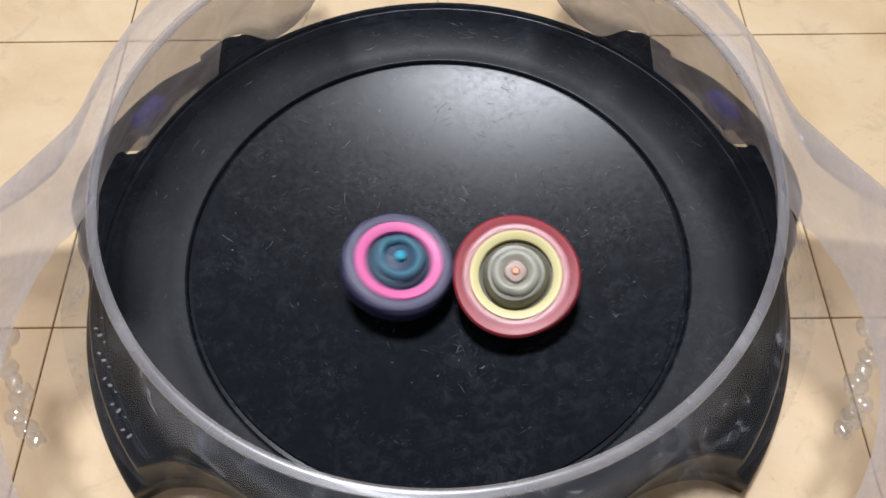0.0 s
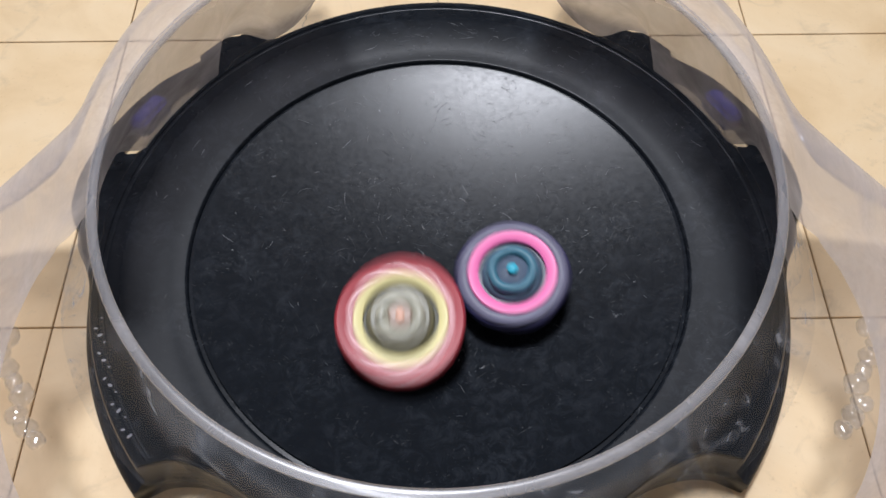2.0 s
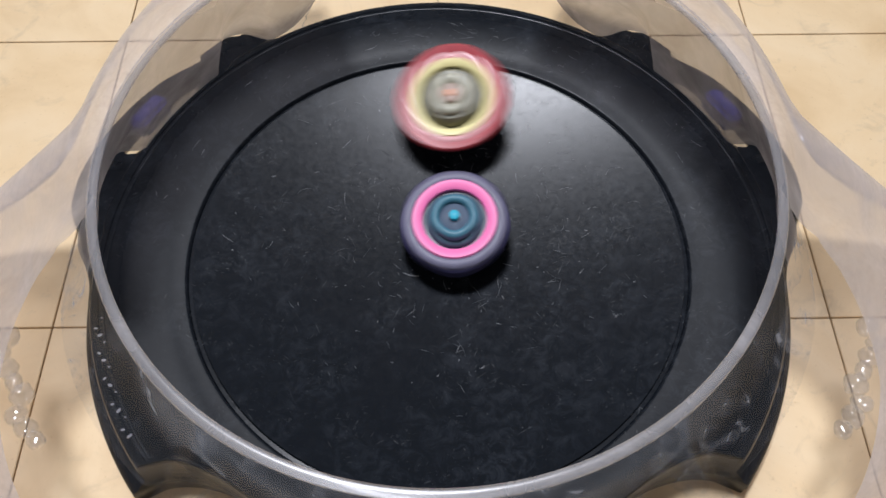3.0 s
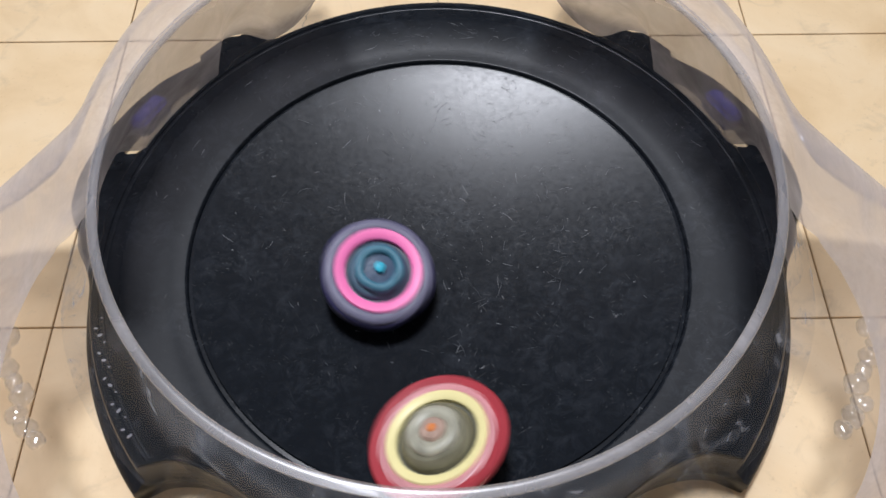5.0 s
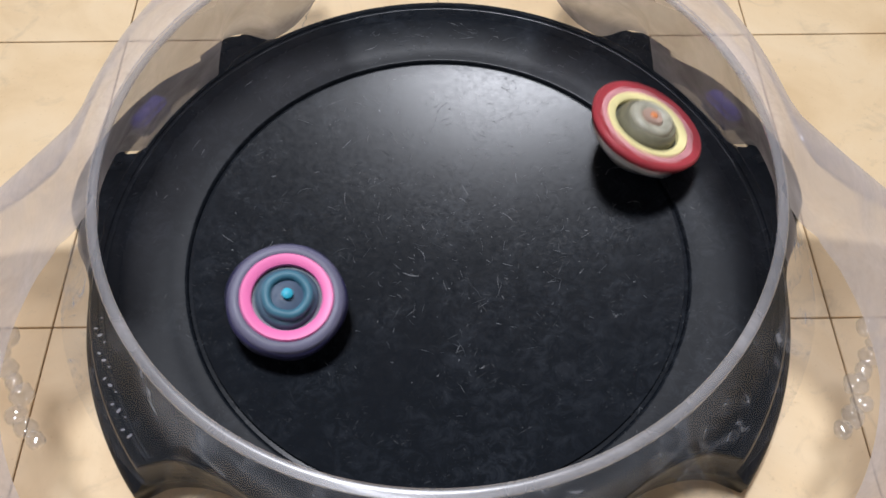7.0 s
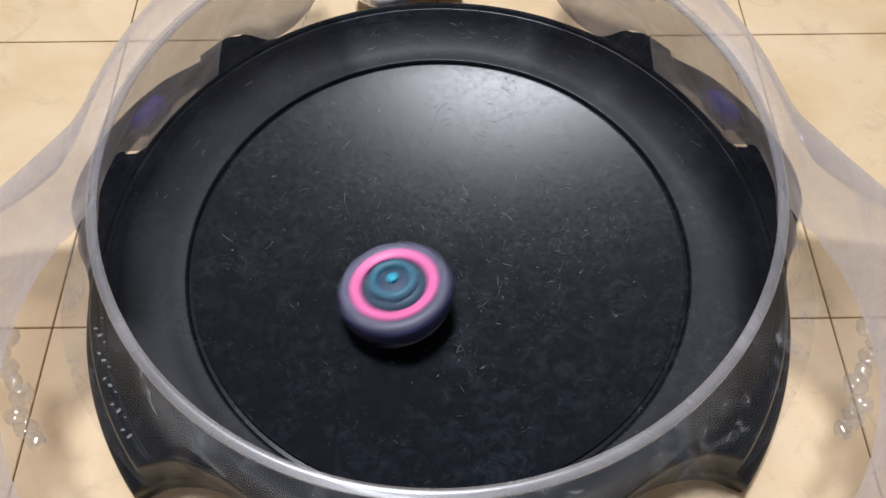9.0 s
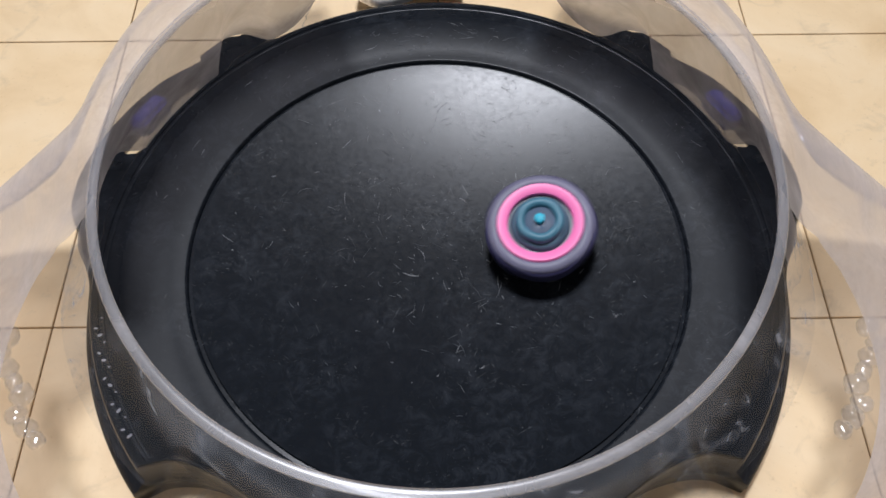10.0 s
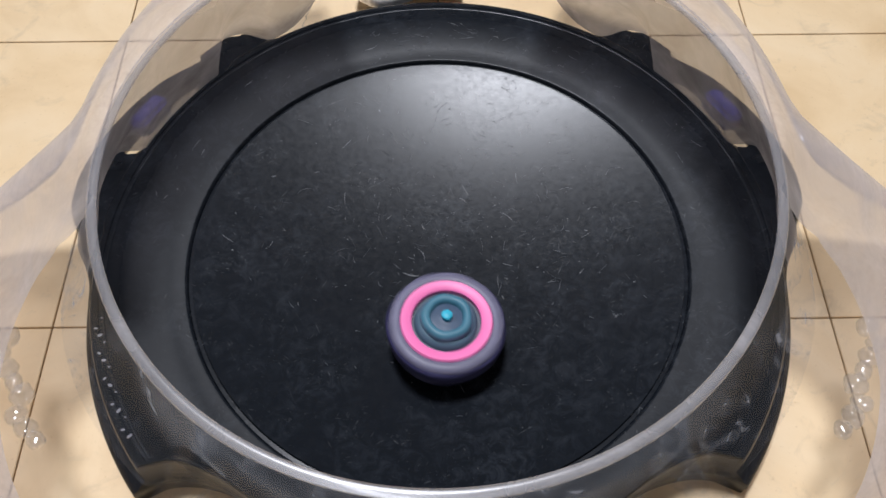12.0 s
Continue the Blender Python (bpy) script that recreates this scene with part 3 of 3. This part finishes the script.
red_top = spinning_top("red_spinning_top", "crimson battle top with pale pink band and yellow ring", dict(
    outer=0.0308, blades=3, low=0.0194, belly=0.0238, disc=0.0262, edge=0.0030, notch=0.06, outer_mat=crimson, outer_label="crimson plastic attack ring",
    band_mat=toy_plastic("dusty_pink", (0.68, 0.31, 0.33), 0.3, 250, 0.2), band_label="dusty pink plastic band",
    ring_in=0.0176, ring_out=0.0222, ring_mat=toy_plastic("pale_yellow", (0.86, 0.77, 0.38), 0.4, 300, 0.06),
    ring_label="pale yellow plastic ring", core_mat=toy_plastic("smoky_olive_core", (0.11, 0.11, 0.08), 0.55),
    # hub darker than its cap: the shade on its side is in the colour
    hub_profile=[(0.0060, 0.0212), (0.0165, 0.0212), (0.0160, 0.0245), (0.0150, 0.0268), (0.0136, 0.0282), (0.0060, 0.0284)],
    hub_mat=toy_plastic("olive_shaded_side", (0.19, 0.18, 0.12), 0.35, 200, 0.25), hub_label="olive clear plastic hub, its side's shade put into the colour",
    cap_profile=[(0.0050, 0.0270), (0.0120, 0.0270), (0.0119, 0.0290), (0.0113, 0.0303), (0.0102, 0.0310), (0.0082, 0.0311), (0.0068, 0.0303),
                 (0.0056, 0.0296)],
    cap_mat=toy_plastic("olive_grey", (0.39, 0.38, 0.30), 0.4, 220, 0.2), cap_label="olive grey plastic hub cap",
    face_profile=[(0.0002, 0.0265), (0.0060, 0.0265), (0.0060, 0.0300), (0.0050, 0.0312), (0.0002, 0.0314)],
    face_mat=toy_plastic("tan_face", (0.42, 0.29, 0.23), 0.4),
    stud=0.0021, stud_z=0.0320, stud_mat=toy_plastic("orange_stud", (0.70, 0.24, 0.08), 0.3), stud_label="orange centre stud",
    driver_mat=toy_plastic("black_driver", (0.015, 0.015, 0.017), 0.35), driver_label="black plastic driver"))

# ---- floor tiles ----
TILE_SIZE, JOINT = 0.2, 0.0008
proto = block(TILE_SIZE - JOINT, TILE_SIZE - JOINT, 0.008, 0.0004, 1)
tile = mesh_object("tile", moved(proto, pose(0, 0, -0.004)), TILE, floor, False)
tile.location = (0.1017, 0.0727, 0)
for ix in range(-7, 7):
    for iy in range(-6, 9):
        if (ix, iy) == (0, 0):
            continue
        t = new("tile", tile.data)
        t.parent = floor
        t.location = (0.1017 + TILE_SIZE * ix, 0.0727 + TILE_SIZE * iy, 0)


crack = bmesh.new()
line = [Vector((-0.0815 - 0.0052 * k / 9 + 0.0006 * math.sin(2.3 * k), 0.2065 - 0.0245 * k / 9, 0.0004)) for k in range(10)]
for k, (a, b) in enumerate(zip(line, line[1:])):
    w = Vector((0.00022 + 0.00012 * (k % 3), 0, 0))
    crack.faces.new([crack.verts.new(p) for p in (a - w, a + w, b + w * 0.7, b - w * 0.7)])
part("crack", crack, GROUT, floor, "thin dark crack in a tile")

# ---- what moves ----
def stand(x, y, ax, ay, z=None, over=1):
    """A top's pose with its tip at (x, y) on the bowl, its axis leaning by (ax, ay); over=-1: turned upside down."""
    axis = Vector((ax, ay, over * math.sqrt(max(0.0, 1 - ax * ax - ay * ay))))
    q = Vector((0, 0, 1)).rotation_difference(axis)
    return Matrix.LocRotScale((x, y, bowl_z(math.hypot(x, y)) if z is None else z), q, None)


def spin_rows(rates):
    """Spin about the top's own axis: rates are (seconds, degrees a frame), held till the next."""
    rows, angle = [], 0.0
    for i in range(12 * FPS + 1):
        rows.append((i / FPS, pose(0, 0, 0, 0, 0, angle)))
        rate = [r for t, r in rates if t <= i / FPS + 1e-6][-1]
        angle = (angle + rate) % 360
    return rows


def motions():
    walk(blue_top, [
        (0.00, stand(-0.0235, -0.0113, 0.176, -0.004)),
        (0.10, stand(-0.0086, -0.0099, 0.122, 0.109)),
        (0.20, stand(-0.0016, -0.0022, 0.109, 0.053)),
        (0.30, stand(0.0191, -0.0211, 0.132, 0.249)),
        (0.40, stand(0.0362, -0.0523, -0.026, 0.280)),
        (0.50, stand(0.0245, -0.0770, 0.022, 0.196)),
        (0.60, stand(0.0114, -0.0863, -0.014, 0.052)),
        (0.70, stand(-0.0048, -0.0835, 0.013, 0.038)),
        (0.80, stand(-0.0182, -0.0712, 0.042, 0.092)),
        (0.90, stand(-0.0203, -0.0495, 0.047, 0.078)),
        (1.00, stand(-0.0162, -0.0514, 0.038, 0.064)),
        (1.10, stand(-0.0071, -0.0299, 0.017, -0.039)),
        (1.20, stand(0.0107, -0.0283, -0.020, -0.055)),
        (1.30, stand(0.0253, -0.0259, -0.053, -0.059)),
        (1.40, stand(0.0348, -0.0225, -0.075, -0.059)),
        (1.50, stand(0.0416, -0.0223, -0.088, -0.026)),
        (1.60, stand(0.0452, -0.0202, -0.099, -0.064)),
        (1.70, stand(0.0485, -0.0205, -0.106, -0.063)),
        (1.80, stand(0.0507, -0.0249, -0.108, -0.024)),
        (1.90, stand(0.0465, -0.0252, -0.101, -0.063)),
        (2.00, stand(0.0369, -0.0164, -0.083, -0.115)),
        (2.10, stand(0.0317, -0.0005, -0.070, -0.098)),
        (2.20, stand(0.0368, 0.0129, -0.077, -0.077)),
        (2.30, stand(0.0454, 0.0219, -0.096, -0.128)),
        (2.40, stand(0.0526, 0.0233, -0.100, -0.139)),
        (2.50, stand(0.0488, 0.0299, -0.018, -0.152)),
        (2.60, stand(0.0454, 0.0332, -0.010, -0.156)),
        (2.70, stand(0.0414, 0.0315, -0.066, -0.155)),
        (2.80, stand(0.0278, 0.0255, 0.016, -0.182)),
        (2.90, stand(0.0183, 0.0184, -0.032, -0.139)),
        (3.00, stand(0.0095, 0.0160, -0.055, -0.164)),
        (3.10, stand(-0.0043, 0.0189, -0.004, -0.145)),
        (3.20, stand(-0.0091, 0.0320, -0.064, -0.236)),
        (3.40, stand(-0.0207, 0.0350, -0.035, -0.231)),
        (3.70, stand(-0.0150, 0.0379, 0.009, -0.225)),
        (4.00, stand(0.0040, 0.0172, 0.053, -0.218)),
        (4.15, stand(0.0129, 0.0035, 0.074, -0.215)),
        (4.30, stand(0.0201, -0.0080, 0.096, -0.212)),
        (4.60, stand(0.0240, -0.0208, 0.140, -0.205)),
        (4.80, stand(0.0037, -0.0193, 0.169, -0.201)),
        (4.90, stand(-0.0146, -0.0273, 0.136, -0.158)),
        (5.00, stand(-0.0328, -0.0129, 0.168, -0.161)),
        (5.10, stand(-0.0450, -0.0101, 0.194, -0.100)),
        (5.20, stand(-0.0516, 0.0013, 0.211, -0.185)),
        (5.30, stand(-0.0512, 0.0113, 0.214, -0.223)),
        (5.40, stand(-0.0556, 0.0292, 0.210, -0.310)),
        (5.50, stand(-0.0624, 0.0612, 0.100, -0.228)),
        (5.60, stand(-0.0398, 0.0851, 0.055, -0.273)),
        (5.70, stand(-0.0113, 0.0820, 0.114, -0.187)),
        (5.80, stand(0.0180, 0.0662, 0.067, -0.208)),
        (5.90, stand(0.0346, 0.0358, 0.026, -0.259)),
        (6.00, stand(0.0283, -0.0039, 0.031, -0.280)),
        (6.10, stand(0.0016, -0.0324, 0.088, -0.222)),
        (6.20, stand(-0.0332, -0.0487, 0.160, -0.078)),
        (6.30, stand(-0.0380, -0.0645, 0.178, 0.000)),
        (6.40, stand(-0.0522, -0.0653, 0.196, 0.038)),
        (6.50, stand(-0.0603, -0.0554, 0.150, -0.007)),
        (6.60, stand(-0.0628, -0.0439, 0.148, 0.002)),
        (6.70, stand(-0.0580, -0.0263, 0.168, -0.053)),
        (6.80, stand(-0.0433, -0.0140, 0.130, -0.084)),
        (6.90, stand(-0.0528, -0.0176, 0.269, -0.141)),
        (7.00, stand(-0.0745, -0.0308, 0.191, -0.117)),
        (7.10, stand(-0.0760, -0.0152, 0.178, -0.161)),
        (7.20, stand(-0.0642, -0.0052, 0.152, -0.104)),
        (7.40, stand(-0.0353, 0.0049, 0.147, -0.094)),
        (7.70, stand(0.0018, 0.0118, 0.139, -0.078)),
        (8.00, stand(0.0223, -0.0135, 0.132, -0.062)),
        (8.30, stand(0.0026, -0.0485, 0.125, -0.046)),
        (8.55, stand(-0.0316, -0.0677, 0.119, -0.032)),
        (8.70, stand(-0.0433, -0.0661, 0.115, -0.024)),
        (8.80, stand(-0.0436, -0.0548, 0.113, -0.019)),
        (8.90, stand(-0.0378, -0.0379, 0.147, -0.032)),
        (9.00, stand(-0.0184, -0.0290, -0.118, 0.190)),
        (9.10, stand(-0.0088, -0.0137, 0.013, -0.032)),
        (9.20, stand(0.0062, 0.0004, -0.015, -0.087)),
        (9.30, stand(0.0226, 0.0056, -0.086, -0.058)),
        (9.40, stand(0.0362, 0.0109, -0.115, -0.061)),
        (9.50, stand(0.0460, 0.0169, -0.106, -0.078)),
        (9.60, stand(0.0582, 0.0218, -0.160, -0.126)),
        (9.70, stand(0.0631, 0.0213, -0.140, -0.129)),
        (9.80, stand(0.0653, 0.0156, -0.141, -0.080)),
        (9.90, stand(0.0625, 0.0098, -0.172, -0.067)),
        (10.00, stand(0.0538, 0.0100, -0.156, -0.107)),
        (10.10, stand(0.0393, 0.0091, -0.089, -0.125)),
        (10.20, stand(0.0262, 0.0137, -0.061, -0.209)),
        (10.40, stand(-0.0037, 0.0204, 0.058, -0.328)),
        (10.60, stand(-0.0279, 0.0264, 0.067, -0.339)),
        (10.80, stand(-0.0450, 0.0276, 0.104, -0.196)),
        (11.00, stand(-0.0514, 0.0307, 0.120, -0.252)),
        (11.20, stand(-0.0467, 0.0248, 0.109, -0.242)),
        (11.40, stand(-0.0348, 0.0053, 0.128, -0.106)),
        (11.60, stand(-0.0202, -0.0104, 0.049, -0.083)),
        (11.80, stand(-0.0071, -0.0303, 0.020, -0.002)),
        (12.00, stand(0.0021, -0.0465, 0.044, 0.091)),
    ])
    walk(red_top, [
        (0.00, stand(0.0387, -0.0153, -0.094, -0.213)),
        (0.10, stand(0.0511, -0.0208, -0.130, -0.283)),
        (0.20, stand(0.0815, -0.0364, -0.192, -0.238)),
        (0.30, stand(0.0951, -0.0333, -0.198, -0.247)),
        (0.40, stand(0.0964, -0.0149, -0.230, -0.300)),
        (0.50, stand(0.0931, 0.0036, -0.209, -0.273)),
        (0.60, stand(0.0680, 0.0315, -0.130, -0.345)),
        (0.70, stand(0.0393, 0.0477, -0.155, -0.366)),
        (0.80, stand(0.0048, 0.0462, 0.010, -0.364)),
        (0.90, stand(-0.0130, 0.0252, -0.004, -0.307)),
        (1.00, stand(-0.0181, 0.0483, 0.036, -0.368)),
        (1.10, stand(-0.0125, 0.0505, 0.028, -0.375)),
        (1.20, stand(0.0034, 0.0510, -0.013, -0.343)),
        (1.30, stand(0.0299, 0.0525, -0.110, -0.371)),
        (1.40, stand(0.0537, 0.0482, -0.161, -0.334)),
        (1.50, stand(0.0635, 0.0508, -0.151, -0.360)),
        (1.60, stand(0.0607, 0.0576, -0.172, -0.423)),
        (1.70, stand(0.0374, 0.0614, -0.087, -0.396)),
        (1.80, stand(0.0061, 0.0458, -0.019, -0.320)),
        (1.90, stand(-0.0147, 0.0054, -0.009, -0.217)),
        (2.00, stand(-0.0177, -0.0384, -0.004, -0.180)),
        (2.10, stand(-0.0021, -0.0701, -0.030, -0.171)),
        (2.20, stand(0.0215, -0.0787, -0.035, -0.218)),
        (2.30, stand(0.0526, -0.0683, -0.166, -0.209)),
        (2.40, stand(0.0752, -0.0376, -0.221, -0.217)),
        (2.50, stand(0.0923, -0.0096, -0.223, -0.195)),
        (2.60, stand(0.1046, 0.0134, -0.281, -0.222)),
        (2.70, stand(0.1080, 0.0382, -0.314, -0.257)),
        (2.80, stand(0.0902, 0.0680, -0.214, -0.309)),
        (2.90, stand(0.0504, 0.0832, -0.198, -0.289)),
        (3.00, stand(0.0114, 0.0913, -0.136, -0.335)),
        (3.10, stand(-0.0435, 0.0613, -0.119, -0.293)),
        (3.20, stand(-0.0787, -0.0009, -0.232, -0.173)),
        (3.35, stand(-0.0744, -0.0504, 0.070, -0.190)),
        (3.50, stand(-0.0266, -0.0799, 0.052, -0.158)),
        (3.65, stand(0.0290, -0.0754, 0.034, -0.126)),
        (3.80, stand(0.0737, -0.0347, 0.016, -0.095)),
        (3.95, stand(0.0907, 0.0202, -0.002, -0.063)),
        (4.10, stand(0.0596, 0.0623, -0.020, -0.031)),
        (4.25, stand(0.0018, 0.0691, -0.038, 0.001)),
        (4.40, stand(-0.0528, 0.0363, -0.055, 0.033)),
        (4.55, stand(-0.0746, -0.0170, -0.073, 0.065)),
        (4.70, stand(-0.0508, -0.0705, -0.091, 0.096)),
        (4.80, stand(-0.0257, -0.0908, -0.110, 0.200)),
        (4.90, stand(-0.0095, -0.0960, -0.200, 0.245)),
        (5.00, stand(0.0052, -0.1070, -0.292, 0.270)),
        (5.10, stand(0.0158, -0.1000, -0.245, 0.220)),
        (5.20, stand(0.0195, -0.0840, -0.195, 0.149)),
        (5.30, stand(0.0150, -0.0610, -0.175, 0.180)),
        (5.40, stand(0.0150, -0.0420, -0.150, 0.200)),
        (5.50, stand(0.0331, -0.0473, -0.112, 0.212)),
        (5.60, stand(0.0320, -0.0440, -0.090, 0.225)),
        (5.70, stand(0.0110, -0.0365, -0.060, 0.225)),
        (5.80, stand(-0.0229, -0.0279, -0.010, 0.213)),
        (5.90, stand(-0.0551, -0.0187, 0.070, 0.220)),
        (6.00, stand(-0.0778, -0.0112, 0.155, 0.205)),
        (6.10, stand(-0.0790, -0.0116, 0.140, 0.230)),
        (6.20, stand(-0.0682, -0.0094, 0.134, 0.237)),
        (6.30, stand(-0.0810, 0.0101, 0.200, 0.243)),
        (6.40, stand(-0.0785, 0.0187, 0.260, 0.255)),
        (6.50, stand(-0.0628, 0.0265, 0.319, 0.253)),
        (6.60, stand(-0.0360, 0.0210, 0.250, 0.250)),
        (6.70, stand(-0.0090, 0.0156, 0.180, 0.215)),
        (6.80, stand(0.0125, 0.0098, 0.110, 0.140)),
        (6.90, stand(0.0453, 0.0173, -0.008, 0.096)),
        (7.00, stand(0.0983, 0.0517, 0.310, 0.110, 0.0340)),
        (7.10, stand(0.0865, 0.0543, 0.310, 0.130, 0.0340)),
        (7.20, stand(0.0231, 0.0430, 0.150, 0.020, 0.0200)),
        (7.30, stand(0.0100, 0.0580, 0.000, -0.050)),
        (7.45, stand(0.0140, 0.0800, 0.050, -0.100)),
        (7.65, stand(0.0060, 0.1080, 0.050, -0.150)),
        (7.85, stand(-0.0080, 0.1340, 0.000, 0.000, 0.0360)),
        (8.05, stand(-0.0160, 0.1650, 0.100, 0.150, 0.0460)),
        (8.17, stand(-0.0200, 0.1920, 0.200, 0.350, 0.0520)),
        (8.30, stand(-0.0310, 0.2060, 0.400, 0.400, 0.0300)),
        (8.42, stand(-0.0220, 0.2070, 0.700, 0.250, 0.0145)),
        (8.55, stand(-0.0210, 0.2065, 0.720, 0.235, 0.0139)),
        (8.80, stand(-0.0210, 0.2065, 0.720, 0.235, 0.0139)),
        (12.00, stand(-0.0210, 0.2065, 0.720, 0.235, 0.0139)),
    ])
    for p in blue_top.children:
        walk(p, spin_rows([(0.0, 83), (7.0, 79), (10.0, 74)]))
    for p in red_top.children:
        rows = spin_rows([(0.0, -83), (3.2, -77), (6.9, -60), (7.8, -35), (8.2, -12), (8.45, 0)])
        if p.name.startswith(("steel_disc", "driver")):
            # the disc and the driver come off the ring when the top lands
            rows = [r for r in rows if r[0] < 8.02]
            lying = pose(-0.0245, 0.2030, 0.0012, -9, -10, 0) @ rows[-1][1]
            local = stand(-0.021, 0.2065, 0.72, 0.235, 0.0139).inverted() @ lying
            rows += [(8.5, local), (12.0, local)]
        walk(p, rows)


motions()
